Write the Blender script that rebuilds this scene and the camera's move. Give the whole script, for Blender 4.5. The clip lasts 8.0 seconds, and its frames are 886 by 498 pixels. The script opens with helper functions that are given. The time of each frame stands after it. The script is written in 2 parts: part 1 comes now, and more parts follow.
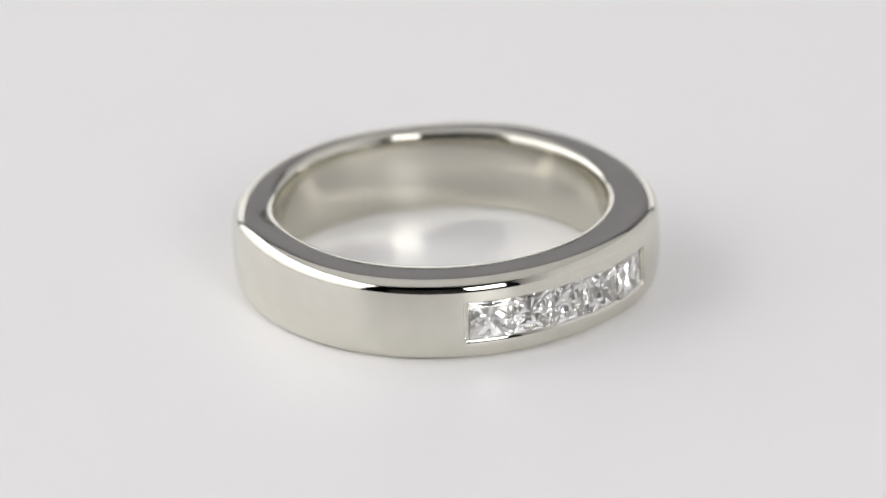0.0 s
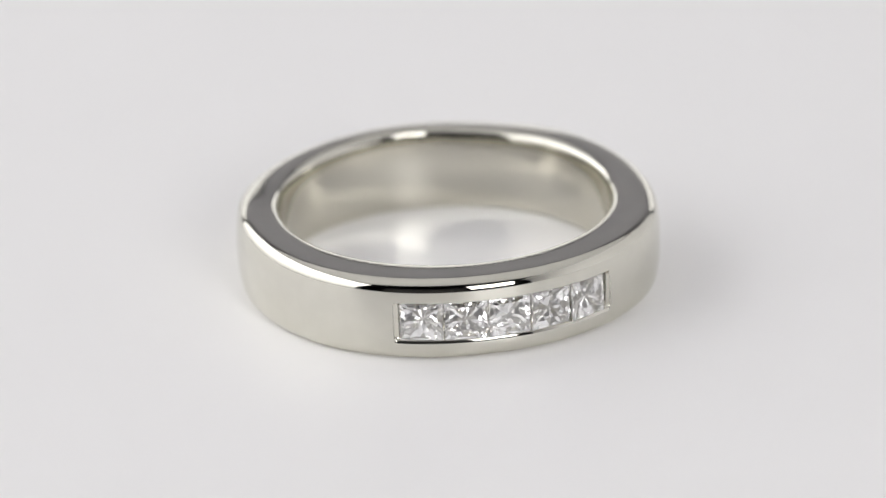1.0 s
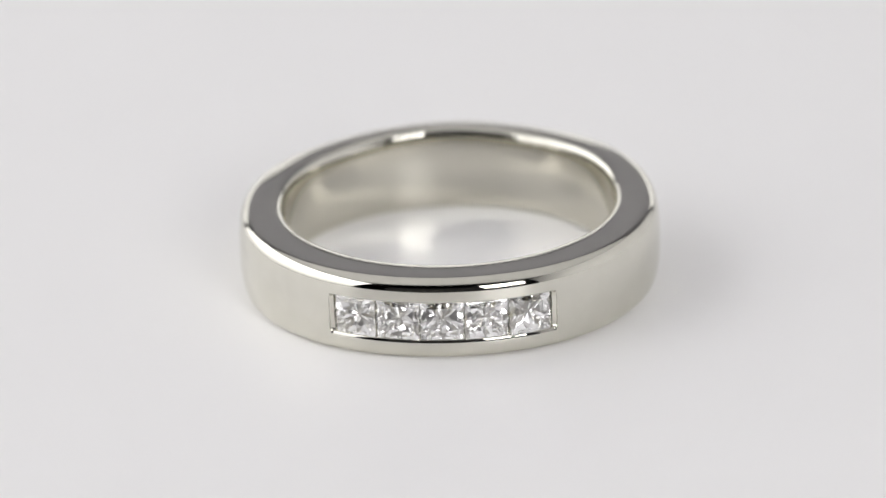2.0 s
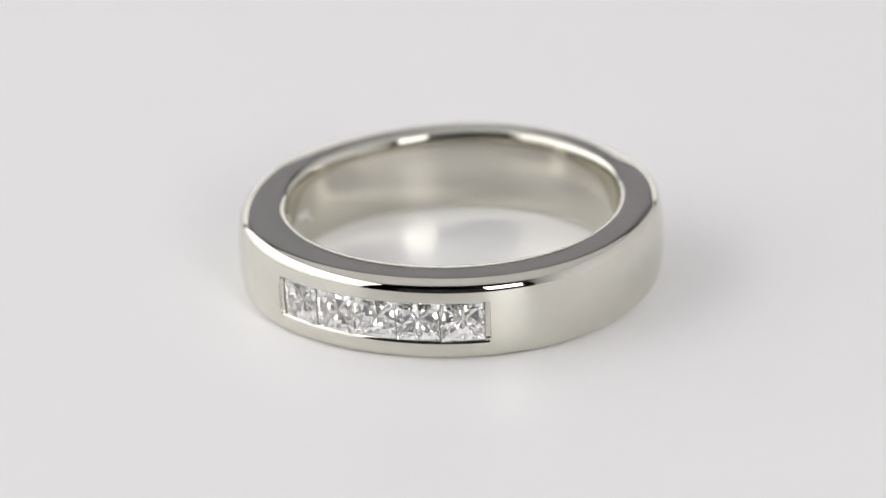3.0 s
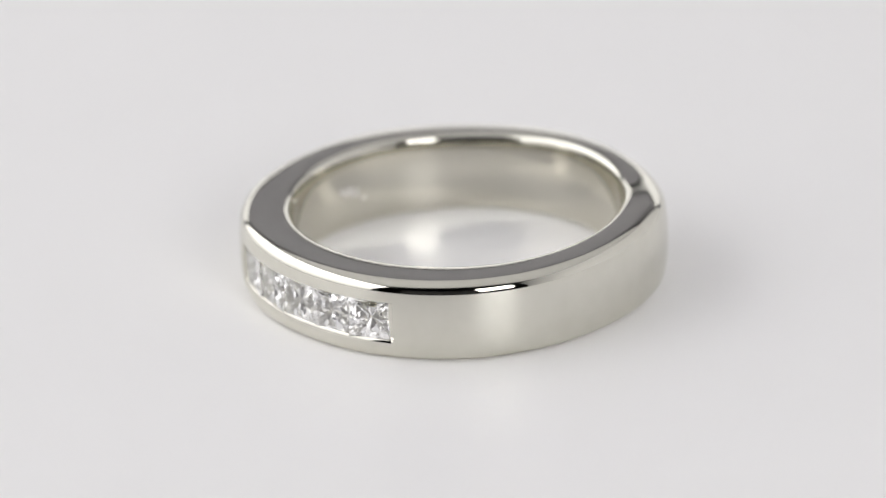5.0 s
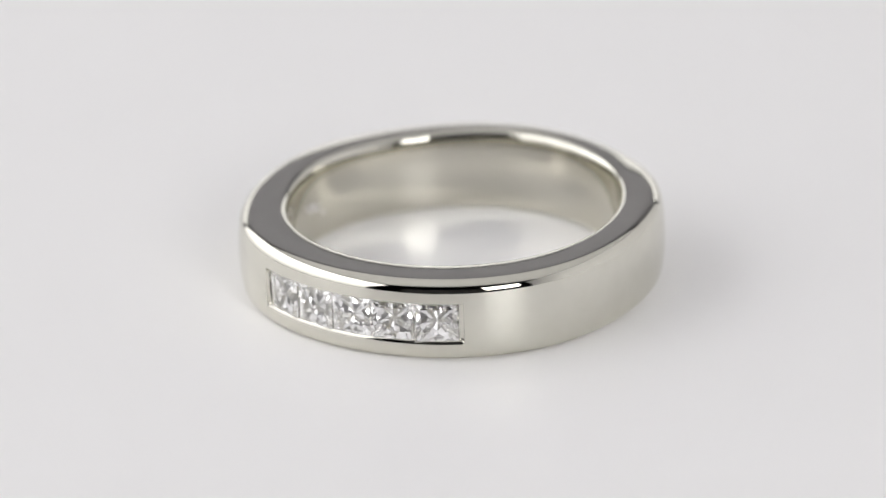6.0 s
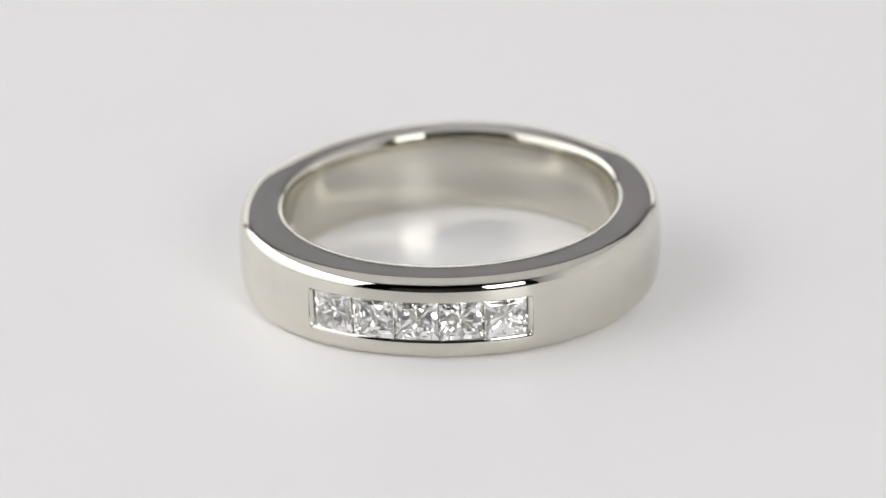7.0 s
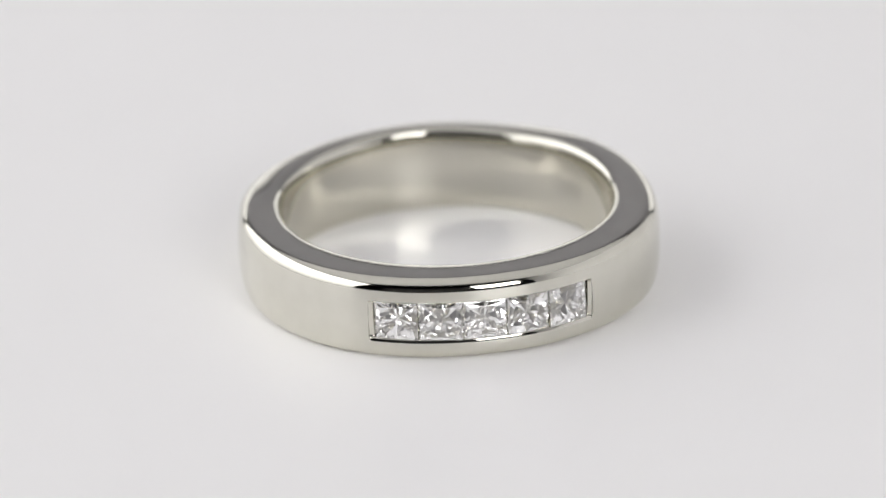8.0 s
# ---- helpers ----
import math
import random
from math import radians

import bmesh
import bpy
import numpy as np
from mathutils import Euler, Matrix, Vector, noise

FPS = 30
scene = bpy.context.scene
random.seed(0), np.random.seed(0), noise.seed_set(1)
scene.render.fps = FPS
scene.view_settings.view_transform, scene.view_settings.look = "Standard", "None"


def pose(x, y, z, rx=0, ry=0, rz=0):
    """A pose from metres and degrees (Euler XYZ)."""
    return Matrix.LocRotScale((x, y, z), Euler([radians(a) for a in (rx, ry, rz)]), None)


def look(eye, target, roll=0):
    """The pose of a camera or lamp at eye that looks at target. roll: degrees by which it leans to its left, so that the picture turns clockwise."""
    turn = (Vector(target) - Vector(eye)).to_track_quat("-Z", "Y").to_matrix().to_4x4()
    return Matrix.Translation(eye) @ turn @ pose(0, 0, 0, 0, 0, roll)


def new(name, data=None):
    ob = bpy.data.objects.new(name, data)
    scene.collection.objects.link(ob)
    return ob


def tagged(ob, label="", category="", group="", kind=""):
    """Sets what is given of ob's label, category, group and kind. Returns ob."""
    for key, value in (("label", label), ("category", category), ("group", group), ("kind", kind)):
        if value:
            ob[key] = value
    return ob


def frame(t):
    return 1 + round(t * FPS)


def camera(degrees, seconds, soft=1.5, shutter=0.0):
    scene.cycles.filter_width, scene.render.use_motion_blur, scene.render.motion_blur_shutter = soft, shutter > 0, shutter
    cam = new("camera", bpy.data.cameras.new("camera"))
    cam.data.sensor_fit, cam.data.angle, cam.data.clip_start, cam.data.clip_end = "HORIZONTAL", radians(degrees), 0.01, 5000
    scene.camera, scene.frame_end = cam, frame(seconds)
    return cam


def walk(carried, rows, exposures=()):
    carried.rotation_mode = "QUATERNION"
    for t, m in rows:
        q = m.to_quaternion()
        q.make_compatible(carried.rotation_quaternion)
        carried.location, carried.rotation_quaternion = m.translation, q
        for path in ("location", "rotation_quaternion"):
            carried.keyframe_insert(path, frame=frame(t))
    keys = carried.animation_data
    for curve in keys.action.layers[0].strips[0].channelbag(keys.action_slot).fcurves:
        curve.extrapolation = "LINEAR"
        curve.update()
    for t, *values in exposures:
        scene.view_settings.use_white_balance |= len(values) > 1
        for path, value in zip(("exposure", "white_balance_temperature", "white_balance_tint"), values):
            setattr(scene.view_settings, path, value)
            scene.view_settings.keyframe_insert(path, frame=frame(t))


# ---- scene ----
# All sizes of the ring are written in millimetres and scaled by MM.
MM = 0.001

# ---- camera: stands still on a tripod, long lens, slightly rolled ----
TILT = 23.2
AIM_X, AIM_UP, DIST = -0.304, 1.534, 278.1
cam = camera(9.958, 8.0, 1.6)
_up = Vector((0, math.sin(radians(TILT)), math.cos(radians(TILT))))
_fwd = Vector((0, math.cos(radians(TILT)), -math.sin(radians(TILT))))
TARGET = (Vector((AIM_X, 0, 0)) + _up * AIM_UP) * MM
EYE = TARGET - _fwd * DIST * MM
CAM_POSE = look(EYE, TARGET, -2.08)
walk(cam, [(0.0, CAM_POSE), (8.0, CAM_POSE)])
cam.data.dof.use_dof = True
cam.data.dof.focus_distance = 0.2675
cam.data.dof.aperture_fstop = 32.0

# ---- world: the dark rest of the studio, light comes from softboxes ----
world = bpy.data.worlds.new("studio_world")
scene.world = world
world.use_nodes = True
world.node_tree.nodes["Background"].inputs[0].default_value = (0.05, 0.05, 0.05, 1)
world.node_tree.nodes["Background"].inputs[1].default_value = 0.3
scene.view_settings.exposure = 1.01
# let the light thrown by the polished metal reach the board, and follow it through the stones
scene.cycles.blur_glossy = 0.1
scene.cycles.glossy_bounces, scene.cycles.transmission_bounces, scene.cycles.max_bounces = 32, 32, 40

# light panels: centre, aim, width, height, radiance
ROOF = ((0.05, 0.16, 0.62), (0.05, 0.1601, 0.0), 1.60, 1.08, 0.205)
SIDE = ((-0.48, 0.13, 0.285), (0.2, 0.13, 0.20), 1.16, 0.55, 1.18)
KEY = ((0.216, -0.473, 0.255), (0.0, 0.0, 0.0), 0.20, 0.20, 4.2)
# unseen glowing strip, added so the band's edges mirror a bright low back
BACK = ((0.0, 0.74, 0.138), (0.0, 0.0, 0.138), 0.92, 0.245, 0.44)


# ---- materials ----
def material(name):
    m = bpy.data.materials.new(name)
    m.use_nodes = True
    nt = m.node_tree
    return m, nt, nt.nodes["Principled BSDF"]


def noise_node(nt, scale, detail=4.0):
    co = nt.nodes.new("ShaderNodeTexCoord")
    n = nt.nodes.new("ShaderNodeTexNoise")
    n.inputs["Scale"].default_value = scale
    n.inputs["Detail"].default_value = detail
    nt.links.new(co.outputs["Object"], n.inputs["Vector"])
    return n


def ramp(nt, source, a, b, lo=0.3, hi=0.7):
    r = nt.nodes.new("ShaderNodeValToRGB")
    r.color_ramp.elements[0].position, r.color_ramp.elements[1].position = lo, hi
    r.color_ramp.elements[0].color, r.color_ramp.elements[1].color = (*a, 1), (*b, 1)
    nt.links.new(source, r.inputs[0])
    return r


def bump(nt, source, bsdf, strength, distance):
    b = nt.nodes.new("ShaderNodeBump")
    b.inputs["Strength"].default_value, b.inputs["Distance"].default_value = strength, distance
    nt.links.new(source, b.inputs["Height"])
    nt.links.new(b.outputs[0], bsdf.inputs["Normal"])


def white_gold():
    m, nt, b = material("polished_white_gold")
    b.inputs["Metallic"].default_value = 1.0
    n = noise_node(nt, 900.0)
    c = ramp(nt, n.outputs["Fac"], (0.68, 0.666, 0.595), (0.71, 0.696, 0.625))
    nt.links.new(c.outputs[0], b.inputs["Base Color"])
    r = ramp(nt, n.outputs["Fac"], (0.025, 0.025, 0.025), (0.05, 0.05, 0.05))
    nt.links.new(r.outputs[0], b.inputs["Roughness"])
    return m


def satin_gold():
    """The inside of the band: tumbled rather than mirror-polished."""
    m, nt, b = material("satin_white_gold")
    b.inputs["Metallic"].default_value = 1.0
    n = noise_node(nt, 5000.0)
    c = ramp(nt, n.outputs["Fac"], (0.62, 0.60, 0.53), (0.64, 0.62, 0.55))
    nt.links.new(c.outputs[0], b.inputs["Base Color"])
    r = ramp(nt, n.outputs["Fac"], (0.07, 0.07, 0.07), (0.11, 0.11, 0.11))
    nt.links.new(r.outputs[0], b.inputs["Roughness"])
    return m


def frosted_glint_gold():
    """Rougher metal for the marks; its paler colour imitates their bright glints."""
    m, nt, b = material("frosted_glint_white_gold")
    b.inputs["Metallic"].default_value = 1.0
    b.inputs["Base Color"].default_value = (0.93, 0.92, 0.90, 1)
    n = noise_node(nt, 9000.0)
    r = ramp(nt, n.outputs["Fac"], (0.22, 0.22, 0.22), (0.40, 0.40, 0.40))
    nt.links.new(r.outputs[0], b.inputs["Roughness"])
    return m


def diamond_glass():
    m, nt, b = material("diamond")
    b.inputs["Base Color"].default_value = (1.0, 1.0, 1.0, 1)
    b.inputs["Roughness"].default_value = 0.0
    b.inputs["IOR"].default_value = 2.417
    b.inputs["Transmission Weight"].default_value = 1.0
    return m


def white_acrylic():
    m, nt, b = material("white_matte_board")
    n = noise_node(nt, 14.0)
    c = ramp(nt, n.outputs["Fac"], (0.855, 0.85, 0.855), (0.875, 0.87, 0.875))
    nt.links.new(c.outputs[0], b.inputs["Base Color"])
    b.inputs["Roughness"].default_value = 0.45
    f = noise_node(nt, 4000.0, 2.0)
    bump(nt, f.outputs["Fac"], b, 0.05, 0.0001)
    return m


def painted(name, a, b_, rough=0.8, scale=3.0):
    m, nt, b = material(name)
    n = noise_node(nt, scale)
    c = ramp(nt, n.outputs["Fac"], a, b_)
    nt.links.new(c.outputs[0], b.inputs["Base Color"])
    b.inputs["Roughness"].default_value = rough
    bump(nt, n.outputs["Fac"], b, 0.1, 0.002)
    return m


def glowing(name, radiance, fade=1.0):
    m, nt, b = material(name)
    b.inputs["Base Color"].default_value = (0.25, 0.25, 0.25, 1)
    b.inputs["Roughness"].default_value = 0.9
    b.inputs["Emission Color"].default_value = (1.0, 0.985, 0.985, 1)
    # the cloth glows most in its upper middle and fades towards its rim
    co = nt.nodes.new("ShaderNodeTexCoord")
    xyz = nt.nodes.new("ShaderNodeSeparateXYZ")
    nt.links.new(co.outputs["Generated"], xyz.inputs[0])
    c = ramp(nt, xyz.outputs["Y"], (fade, fade, fade), (1, 1, 1), 0.0, 0.65)
    times = nt.nodes.new("ShaderNodeMath")
    times.operation = "MULTIPLY"
    times.inputs[1].default_value = radiance
    nt.links.new(c.outputs[0], times.inputs[0])
    nt.links.new(times.outputs[0], b.inputs["Emission Strength"])
    return m


GOLD, SATIN, FROSTED_GLINT, DIAMOND, BOARD = white_gold(), satin_gold(), frosted_glint_gold(), diamond_glass(), white_acrylic()
GREY_WALL = painted("grey_wall_paint", (0.40, 0.40, 0.41), (0.44, 0.44, 0.45))
BLACK = painted("black_fabric", (0.012, 0.012, 0.012), (0.02, 0.02, 0.02), 0.9, 60.0)
GREY_CARD = painted("grey_card", (0.44, 0.435, 0.47), (0.48, 0.475, 0.51), 0.9, 5.0)
WOOD = painted("table_laminate", (0.30, 0.29, 0.28), (0.36, 0.35, 0.34), 0.5)


# ---- mesh helpers ----
def to_mesh(name, bm, mat, smooth=False):
    me = bpy.data.meshes.new(name)
    bm.normal_update()
    bm.to_mesh(me)
    bm.free()
    me.materials.append(mat)
    for p in me.polygons:
        p.use_smooth = smooth
    return me


def part(name, bm, mat, parent, label="", smooth=False):
    ob = new(name, to_mesh(name, bm, mat, smooth))
    ob.parent = parent
    if label:
        ob["label"] = label
    return ob


def box(bm, x0, y0, z0, x1, y1, z1, bevel=0.0):
    r = bmesh.ops.create_cube(bm, size=1.0)
    for v in r["verts"]:
        v.co = Vector((x0 + (v.co.x + 0.5) * (x1 - x0), y0 + (v.co.y + 0.5) * (y1 - y0), z0 + (v.co.z + 0.5) * (z1 - z0)))
    if bevel:
        es = {e for v in r["verts"] for e in v.link_edges}
        bmesh.ops.bevel(bm, geom=list(es), offset=bevel, segments=2, affect="EDGES", profile=0.5)
    return bm


# ---- the room round the table ----
def plain(name, mat, *dims, label="", category=""):
    ob = new(name, to_mesh(name, box(bmesh.new(), *dims), mat))
    tagged(ob, label, category, kind="structure")
    return ob


plain("floor", WOOD, -1.8, -1.8, -0.85, 1.8, 1.8, -0.75, label="dull grey studio floor", category="floor")
plain("ceiling", GREY_WALL, -1.8, -1.8, 1.75, 1.8, 1.8, 1.85, label="grey painted studio ceiling", category="ceiling")
plain("wall_north", GREY_WALL, -1.8, 1.8, -0.75, 1.8, 1.9, 1.75, label="grey painted studio wall", category="wall")
plain("wall_south", BLACK, -1.8, -1.9, -0.75, 1.8, -1.8, 1.75, label="black draped studio wall", category="wall")
plain("wall_east", GREY_WALL, 1.8, -1.8, -0.75, 1.9, 1.8, 1.75, label="grey painted studio wall", category="wall")
plain("wall_west", GREY_WALL, -1.9, -1.8, -0.75, -1.8, 1.8, 1.75, label="grey painted studio wall", category="wall")


def shooting_table():
    ob = new("shooting_table")
    tagged(ob, "plain grey laminate table carrying a white paper sheet", "table")
    part("tabletop", box(bmesh.new(), -0.9, -0.7, -0.03, 0.9, 1.1, -0.001, 0.004), WOOD, ob)
    for x in (-0.85, 0.80):
        for y in (-0.65, 1.0):
            part("leg", box(bmesh.new(), x, y, -0.75, x + 0.05, y + 0.05, -0.03, 0.004), WOOD, ob)
    return ob


def white_sheet():
    """The smooth white board on which the ring turns."""
    bm = bmesh.new()
    bmesh.ops.create_grid(bm, x_segments=40, y_segments=40, size=0.5)
    for v in bm.verts:
        v.co = Vector((v.co.x * 1.7, v.co.y * 1.5 + 0.06, 0.0))
    bmesh.ops.solidify(bm, geom=bm.faces[:], thickness=0.001)
    zmax = max(v.co.z for v in bm.verts)
    for v in bm.verts:
        v.co.z -= zmax
    ob = new("white_sheet", to_mesh("white_sheet", bm, BOARD))
    tagged(ob, "smooth seamless white board lying flat under the ring", "board")
    return ob


def grey_backdrop():
    bm = box(bmesh.new(), -0.9, 0.89, -0.001, 0.9, 0.91, 0.74, 0.003)
    ob = new("backdrop", to_mesh("backdrop", bm, GREY_CARD))
    tagged(ob, "plain pale cool grey card standing behind the white board", "backdrop", kind="structure")
    return ob


def light_panel(place, aim, w, h, radiance, label, fade=1.0):
    """A softbox: diffuser, rim and hood; its stand is added by the caller in world space."""
    ob = new("softbox")
    tagged(ob, label, "softbox", "studio softboxes")
    ob.matrix_world = look(place, aim)
    bm = bmesh.new()
    bmesh.ops.create_grid(bm, x_segments=8, y_segments=8, size=0.5)
    for v in bm.verts:
        v.co = Vector((v.co.x * w, v.co.y * h, -0.004 * math.cos(math.pi * v.co.x) * math.cos(math.pi * v.co.y)))
    bmesh.ops.reverse_faces(bm, faces=bm.faces)
    part("diffuser", bm, glowing("softbox_diffuser", radiance, fade), ob, "glowing white diffuser cloth")
    bm = bmesh.new()
    for x0, y0, x1, y1 in ((-w / 2 - 0.01, -h / 2 - 0.01, w / 2 + 0.01, -h / 2), (-w / 2 - 0.01, h / 2, w / 2 + 0.01, h / 2 + 0.01), (-w / 2 - 0.01, -h / 2, -w / 2, h / 2), (w / 2, -h / 2, w / 2 + 0.01, h / 2)):
        box(bm, x0, y0, -0.006, x1, y1, 0.006)
    part("rim", bm, BLACK, ob, "thin black rim")
    bm = bmesh.new()
    a = [bm.verts.new((sx * w / 2, sy * h / 2, 0.006)) for sx, sy in ((-1, -1), (1, -1), (1, 1), (-1, 1))]
    b = [bm.verts.new((sx * w / 6, sy * h / 6, 0.12)) for sx, sy in ((-1, -1), (1, -1), (1, 1), (-1, 1))]
    for i in range(4):
        bm.faces.new((a[i], a[(i + 1) % 4], b[(i + 1) % 4], b[i]))
    bm.faces.new(b)
    part("hood", bm, BLACK, ob, "black fabric hood")
    return ob


def pole(ob, x, y, z0, z1, r=0.008):
    bm = bmesh.new()
    bmesh.ops.create_cone(bm, cap_ends=True, segments=16, radius1=r, radius2=r, depth=z1 - z0)
    bmesh.ops.translate(bm, verts=bm.verts, vec=(x, y, (z0 + z1) / 2))
    bmesh.ops.transform(bm, verts=bm.verts, matrix=ob.matrix_world.inverted())
    part("pole", bm, BLACK, ob, "", True)


def reflector_board():
    bm = box(bmesh.new(), 0.50, -0.56, 0.0, 0.51, 0.72, 0.58, 0.002)
    ob = new("reflector_board", to_mesh("reflector_board", bm, BOARD))
    tagged(ob, "white foam reflector board standing on the table", "reflector")


def black_flag():
    bm = box(bmesh.new(), -0.34, -0.56, 0.0, 0.12, -0.55, 0.30, 0.002)
    ob = new("black_flag", to_mesh("black_flag", bm, BLACK))
    tagged(ob, "matte black card standing behind the camera", "flag")


shooting_table()
white_sheet()
grey_backdrop()
reflector_board()
black_flag()
_roof = light_panel(*ROOF, "wide softbox hanging flat over the table")
pole(_roof, 0.05, 0.16, 0.70, 1.75)
_side = light_panel(*SIDE, "tall softbox standing beside the table", 0.35)
pole(_side, -0.58, 0.13, 0.0, 0.35)
_key = light_panel(*KEY, "small bright softbox on a pole beside the camera")
pole(_key, 0.258, -0.565, 0.0, 0.27)
# no lamp of its own: stands in for pale cloth lit from behind
_back = light_panel(*BACK, "long low glowing panel standing in for a backlit tent wall")
pole(_back, 0.0, 0.88, -0.001, 0.14)

# ---- the ring ----
RI, RO, SHIFT, HEIGHT = 9.06, 11.59, 0.33, 4.50
SQUARE = 0.11
CHANNEL_HALF = 30.5
ZT, ZB = 3.38, 0.80
DOME, SLOPE, FOOT, FOOT_SLOPE = 0.28, 9.9, 0.60, 11.3
COMFORT = 0.07
CROWN = 3.2
LIP_LOW, LIP_TOP, LEDGE = 0.62, 0.08, 0.26


def outer_radius(th):
    """The outline from above: a circle set off towards the stones, very slightly squared."""
    return SHIFT * math.cos(th) + math.sqrt(RO * RO - (SHIFT * math.sin(th)) ** 2) - SQUARE * math.cos(4 * th)


def arc(cx, cz, r, a0, a1, n):
    return [(cx + r * math.cos(radians(a0 + (a1 - a0) * i / n)), cz + r * math.sin(radians(a0 + (a1 - a0) * i / n))) for i in range(n + 1)]


def wall_r(ro, z):
    """The domed outer wall."""
    return ro - DOME * abs((z - HEIGHT / 2) / (HEIGHT / 2)) ** 2.6


def edges(th):
    """Radii of the rounded inner and outer edges: the outer one grows softer along the back of the shank."""
    d = abs(math.degrees(math.atan2(math.sin(th), math.cos(th))))
    k = min(1.0, max(0.0, (d - 95.0) / 50.0))
    back = k * k * (3 - 2 * k)
    return 0.42, 0.74 + 0.36 * back


def top_height(th):
    """The top face dips very slightly along the shank, as polishing leaves it."""
    d = abs(math.degrees(math.atan2(math.sin(th), math.cos(th))))
    k = min(1.0, max(0.0, (d - 60.0) / 120.0))
    start, low, depth = (90.0, 140.0, 0.34) if math.sin(th) < 0 else (118.0, 156.0, 0.27)
    if d < low:
        dip = depth * (1 - math.cos(math.pi * max(0.0, d - start) / (low - start))) / 2
    else:
        dip = 0.225 + (depth - 0.225) * (1 + math.cos(math.pi * (d - low) / (180.0 - low))) / 2
    return HEIGHT + 0.56 * k * k * (3 - 2 * k) - dip


def section(th):
    """Closed cross-section (radius, height), from the inner wall's foot up, over and down."""
    ro, h = outer_radius(th), top_height(th)
    fi, fo = edges(th)
    fb = 0.36
    pts = []
    wide, tall = 1.10 * fi, 0.92 * fi
    z0 = h - fo + fo * math.sin(radians(SLOPE))
    cx = wall_r(ro, z0) - fo * math.cos(radians(SLOPE))
    # the top face is slightly domed between its two rounded edges
    a, b = RI + 0.036 + wide, cx + fo * math.sin(radians(CROWN))
    half = (b - a) / 2
    rise = math.tan(radians(CROWN)) * half / 2
    zt = h - fo * (1 - math.cos(radians(CROWN)))
    top = zt - tall * (1 - math.sin(radians(161)))
    for i in range(16):
        v = 2 * (i / 16) - 1
        r = RI - COMFORT * (1 - v * v) + (0.06 * v ** 8 if v > 0 else 0.0)
        pts.append((r, fb + (top - fb) * i / 16))
    pts += [(RI + 0.036 + wide * (1 + x), zt - tall * (1 - y)) for x, y in arc(0, 0, 1, 161, 95, 9)]
    pts += [(a + half * (1 + u), zt + rise * (1 - u * u)) for u in (-0.9, -0.66, -0.33, 0.0, 0.33, 0.66)]
    pts += arc(cx, h - fo, fo, 90 - CROWN, SLOPE, 22)
    zb0 = FOOT - FOOT * math.sin(radians(FOOT_SLOPE))
    for za, zb, n in ((z0, ZT, 4), (ZT, ZB, 8), (ZB, zb0, 4)):
        pts += [(wall_r(ro, za + (zb - za) * i / n), za + (zb - za) * i / n) for i in range(1 if za == z0 else 0, n)]
    cb = wall_r(ro, zb0) - FOOT * math.cos(radians(FOOT_SLOPE))
    pts += arc(cb, FOOT, FOOT, -FOOT_SLOPE, -90, 12)
    pts += [((RI + fb + cb) / 2, 0.0)]
    pts += arc(RI + fb, fb, fb, -90, -180, 6)[:-1]
    return pts


def thetas():
    inner = np.linspace(-CHANNEL_HALF, CHANNEL_HALF, 73)
    rest = np.linspace(CHANNEL_HALF, 360 - CHANNEL_HALF, 301)[1:-1]
    return [radians(a) for a in (*inner, *rest)]


def at(r, th, z):
    return Vector((r * math.sin(th), -r * math.cos(th), z)) * MM


def band_mesh():
    bm = bmesh.new()
    ts = thetas()
    rings = [[bm.verts.new(at(r, th, z)) for r, z in section(th)] for th in ts]
    secs = section(0.0)
    n = len(secs)
    hole = [i for i in range(n) if ZB - 1e-6 <= secs[(i + 1) % n][1] and secs[i][1] <= ZT + 1e-6 and secs[i][0] > 11 and secs[i][1] > secs[(i + 1) % n][1]]
    for k in range(len(ts)):
        a, b = rings[k], rings[(k + 1) % len(ts)]
        for i in range(n):
            if k < 72 and i in hole:
                continue
            j = (i + 1) % n
            bm.faces.new((a[i], b[i], b[j], a[j])).material_index = 1 if i < 14 else 0
    for e in bm.edges:
        if e.is_boundary:
            e.smooth = False
    bmesh.ops.recalc_face_normals(bm, faces=bm.faces)
    return bm


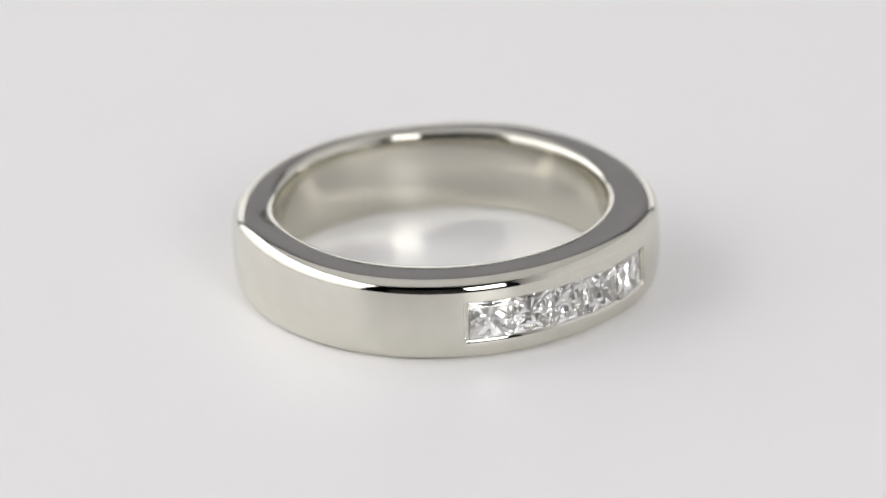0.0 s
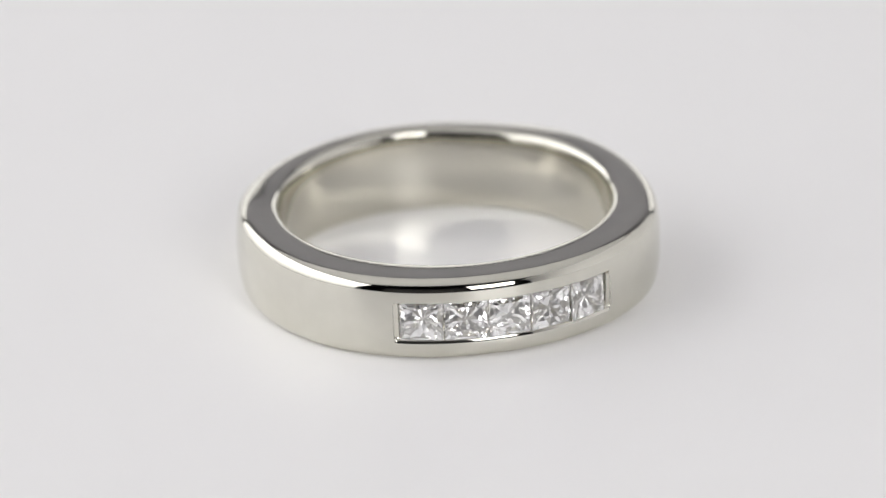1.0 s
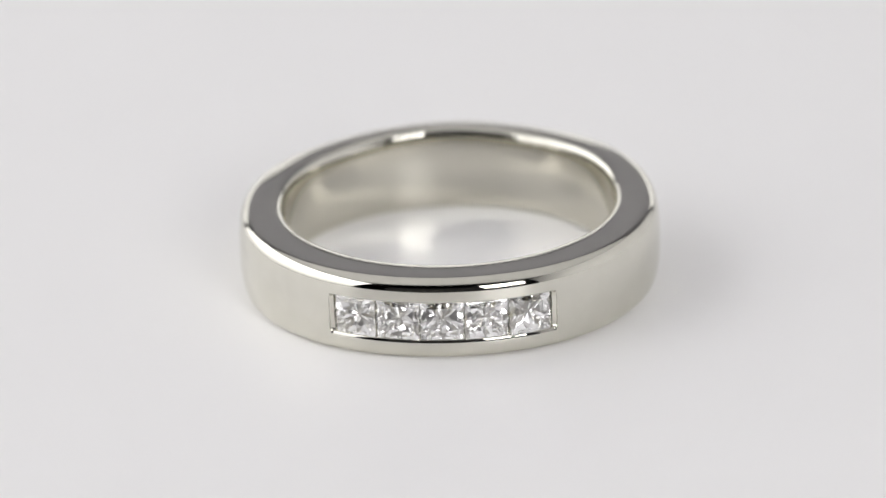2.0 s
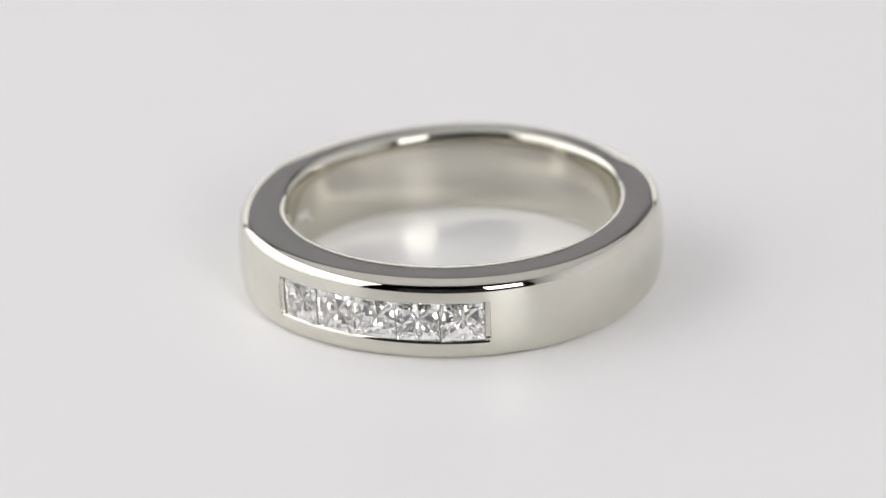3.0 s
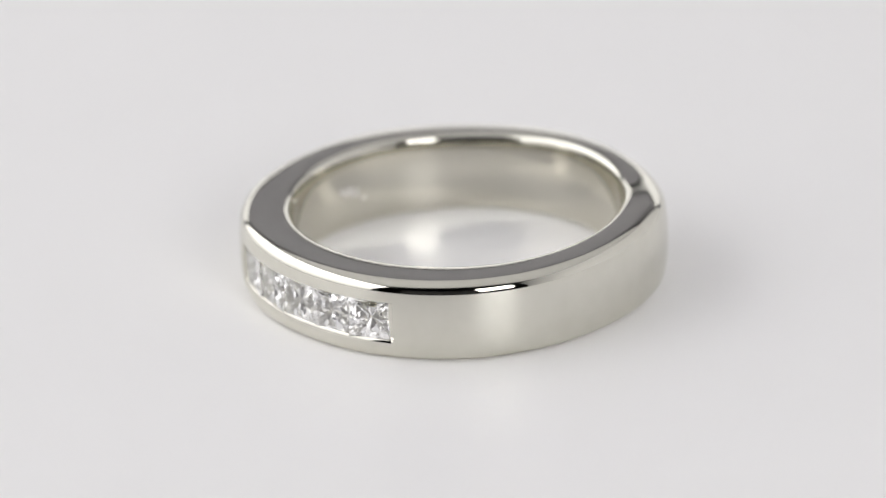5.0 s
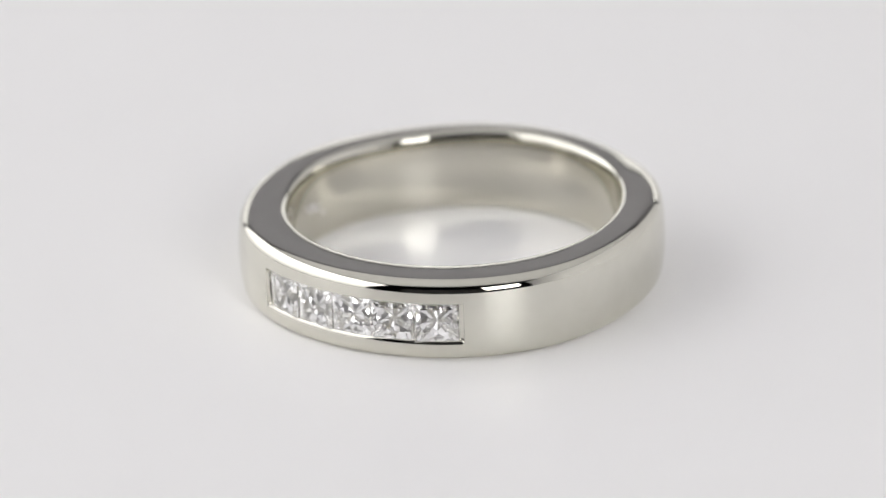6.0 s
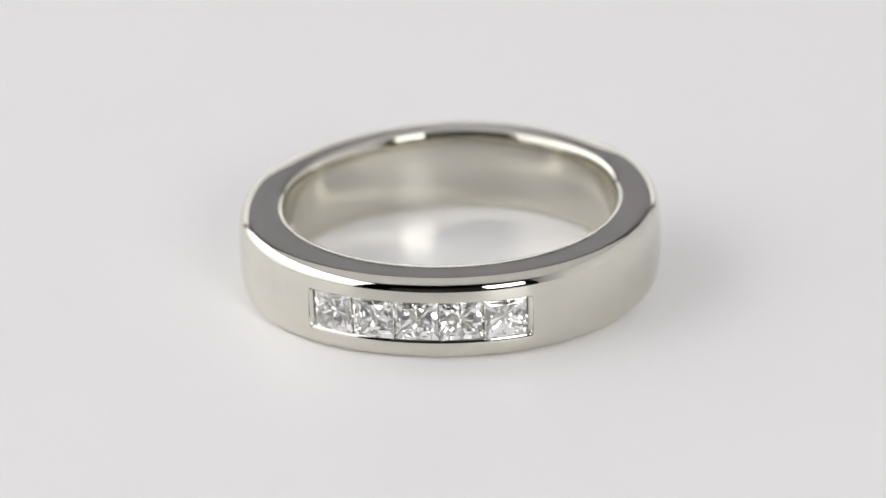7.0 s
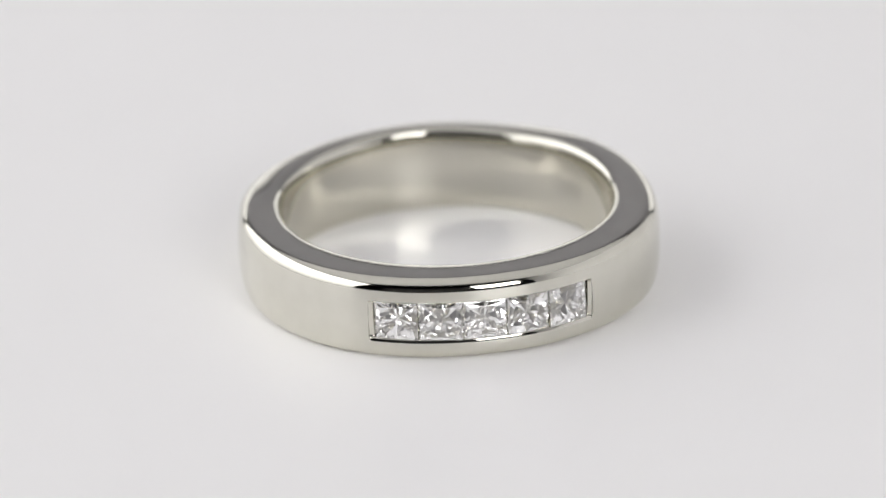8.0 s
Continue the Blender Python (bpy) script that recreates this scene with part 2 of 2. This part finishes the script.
def channel_mesh():
    """The recess for the stones: a small rounded lip, straight walls and a floor."""
    bm = bmesh.new()
    half = radians(CHANNEL_HALF)
    na, nz = 72, 8
    loop = [(-half + 2 * half * i / na, ZT) for i in range(na)] + [(half, ZT - (ZT - ZB) * i / nz) for i in range(nz)]
    loop += [(half - 2 * half * i / na, ZB) for i in range(na)] + [(-half, ZB + (ZT - ZB) * i / nz) for i in range(nz)]
    mid = (ZT + ZB) / 2
    # rounded lips: broad below the stones, crisp above them; at both ends a narrow ledge outside the last stone
    levels = []
    for a in (0, 5, 10, 16, 22, 30, 38):
        side = math.sin(radians(1.8 * a))
        levels.append((LIP_LOW * (1 - math.cos(radians(a))), LIP_LOW * math.sin(radians(a)), LIP_TOP * side, 0.03 * side))
    low, high = levels[-1][1:3]
    levels += [(0.139, low + 0.001, high + 0.001, 0.031), (0.15, low + 0.002, high + 0.002, 0.05), (0.154, low + 0.002, high + 0.002, 0.07)]
    levels += [(0.18, low + 0.003, high + 0.003, LEDGE), (0.186, low + 0.003, high + 0.003, LEDGE + 0.004), (0.196, low, high + 0.004, LEDGE + 0.008)]
    levels += [(0.23, -0.02, -0.02, LEDGE - 0.06), (1.95, 0.0, 0.0, 0.0)]
    rows = []
    for depth, low, high, end in levels:
        row = []
        for th, z in loop:
            zz = mid + (z - mid) * (1 - (low if z < mid else high) / (mid - ZB))
            tt = th * (1 - end / (11.9 * half))
            down = depth * (1 - 0.5 * (z - ZB) / (ZT - ZB)) if depth < 0.2 else depth
            row.append(bm.verts.new(at(wall_r(outer_radius(tt), zz) - down, tt, zz)))
        rows.append(row)
    m = len(loop)
    for a, b in zip(rows, rows[1:]):
        for i in range(m):
            bm.faces.new((a[i], a[(i + 1) % m], b[(i + 1) % m], b[i]))
    last = rows[-1]
    top, bottom = last[:na + 1], [last[(2 * na + nz - i)] for i in range(na + 1)]
    for i in range(na):
        bm.faces.new((top[i], top[i + 1], bottom[i + 1], bottom[i]))
    bmesh.ops.recalc_face_normals(bm, faces=bm.faces)
    bmesh.ops.reverse_faces(bm, faces=bm.faces) if sum(f.normal.dot(Vector((0, -1, 0))) for f in bm.faces) < 0 else None
    return bm


def stone_mesh(w, h, rng):
    """A princess-cut stone: square table, narrow bevelled crown, pavilion of chevrons that run from the four corner ribs to the middle of each side.
    x along the band, y up, z outward."""
    bm = bmesh.new()
    corners = ((-1, -1), (1, -1), (1, 1), (-1, 1))

    def vert(x, y, z):
        return bm.verts.new(Vector((x * w, y * h, z)) * MM)

    def ring_of(scale, z, mid):
        """Eight points round the square: corner, middle of the side, corner and so on."""
        out = []
        for k, (x, y) in enumerate(corners):
            nx, ny = corners[(k + 1) % 4]
            out += [vert(x * scale, y * scale, z), vert((x + nx) / 2 * mid, (y + ny) / 2 * mid, z)]
        return out

    tab = rng.uniform(0.70, 0.76)
    table, star = ring_of(tab, 0.16, tab), ring_of(0.88, 0.09, 0.93)
    girdle, under = ring_of(1.0, 0.02, 1.0), ring_of(1.0, -0.02, 1.0)
    bm.faces.new(table)
    for upper, lower in ((table, star), (star, girdle), (girdle, under)):
        for k in range(8):
            m = (k + 1) % 8
            if k % 2:
                bm.faces.new((lower[k], lower[m], upper[k]))
                bm.faces.new((lower[m], upper[m], upper[k]))
            else:
                bm.faces.new((lower[k], lower[m], upper[m]))
                bm.faces.new((lower[k], upper[m], upper[k]))
    deep = rng.uniform(1.08, 1.22)
    culet = vert(rng.uniform(-0.03, 0.03), rng.uniform(-0.03, 0.03), -deep)
    ribs = []
    for x, y in corners:
        rib = []
        for out, down in ((0.68, 0.43), (0.35, 0.76)):
            o = out + rng.uniform(-0.012, 0.012)
            rib.append(vert(x * o, y * o, -deep * (down + rng.uniform(-0.012, 0.012))))
        ribs.append(rib)
    for k in range(4):
        m = (k + 1) % 4
        middle = under[2 * k + 1]
        near, far = [under[2 * k], *ribs[k], culet], [under[2 * m], *ribs[m], culet]
        for i in range(3):
            bm.faces.new((near[i], near[i + 1], middle))
            bm.faces.new((far[i + 1], far[i], middle))
    bmesh.ops.recalc_face_normals(bm, faces=bm.faces)
    return bm


def hallmark(ob):
    """Tiny stamped marks on the inner wall, unreadable, as short raised bars."""
    bm = bmesh.new()
    for a, z0, z1, w in ((-97.6, 1.40, 1.62, 0.14), (-96.9, 1.50, 1.66, 0.08), (-95.2, 1.75, 2.25, 0.12), (-94.5, 1.80, 1.95, 0.20), (-93.6, 1.78, 2.30, 0.12), (-92.7, 2.05, 2.35, 0.22), (-91.8, 1.85, 2.38, 0.12), (-90.6, 1.90, 2.42, 0.12), (-89.9, 2.10, 2.25, 0.18), (-89.1, 2.25, 2.48, 0.12)):
        half, th = 0.65 * w / RI, radians(-91.0 + (a + 93.0) * 1.3)
        lo, hi = [], []
        for t_, z in ((th - half, z0), (th + half, z0), (th + half, z1), (th - half, z1)):
            z += 0.15
            u = (z - 0.36) / (HEIGHT - 0.78)
            r = RI - COMFORT * (1 - (2 * u - 1) ** 2)
            lo.append(bm.verts.new(at(r + 0.01, t_, z)))
            hi.append(bm.verts.new(at(r - 0.06, t_ + (th - t_) * 0.5, z + (0.05 if z < (z0 + z1) / 2 + 0.15 else -0.08))))
        bm.faces.new(hi)
        for i in range(4):
            bm.faces.new((lo[i], lo[(i + 1) % 4], hi[(i + 1) % 4], hi[i]))
    bmesh.ops.recalc_face_normals(bm, faces=bm.faces)
    part("hallmark", bm, FROSTED_GLINT, ob, "tiny stamped hallmark inside the band")


def ring():
    ob = new("diamond_ring")
    tagged(ob, "polished white gold ring with five channel-set square diamonds", "ring")
    band = part("band", band_mesh(), GOLD, ob, "mirror-polished white gold band", True)
    band.data.materials.append(SATIN)
    part("channel", channel_mesh(), GOLD, ob, "narrow rectangular channel holding the stones", True)
    pitch = 2 * CHANNEL_HALF * 0.957 / 5
    hallmark(ob)
    rng = random.Random(5)
    for i in range(5):
        th = radians((i - 2) * pitch)
        r = outer_radius(th) - 0.28
        s = new("diamond", to_mesh("diamond", stone_mesh(1.166, 1.12, rng), DIAMOND))
        s.parent = ob
        s["label"] = "square princess-cut clear diamond"
        m = Matrix.Translation(at(r, th, (ZT + ZB) / 2 + 0.07)) @ Matrix.Rotation(th, 4, "Z") @ Matrix.Rotation(radians(90), 4, "X")
        wobble = Matrix.Rotation(radians(rng.uniform(-2, 2)), 4, "X") @ Matrix.Rotation(radians(rng.uniform(-1.5, 1.5)), 4, "Y")
        s.matrix_local = m @ wobble
    return ob


RING = ring()

# ---- the slow turn on the table: to one side, then back ----
AXIS = (-0.081, -0.667)
START, RATE, TURN_BACK = 35.1, -19.05, 4.686


def ring_pose(t):
    tt = t if t < TURN_BACK else 2 * TURN_BACK - t
    return pose(0, 0, 0, 0, 0, START + RATE * tt) @ pose(-AXIS[0] * MM, -AXIS[1] * MM, 0)


def motions():
    walk(RING, [(i / 10, ring_pose(i / 10)) for i in range(81)])


motions()
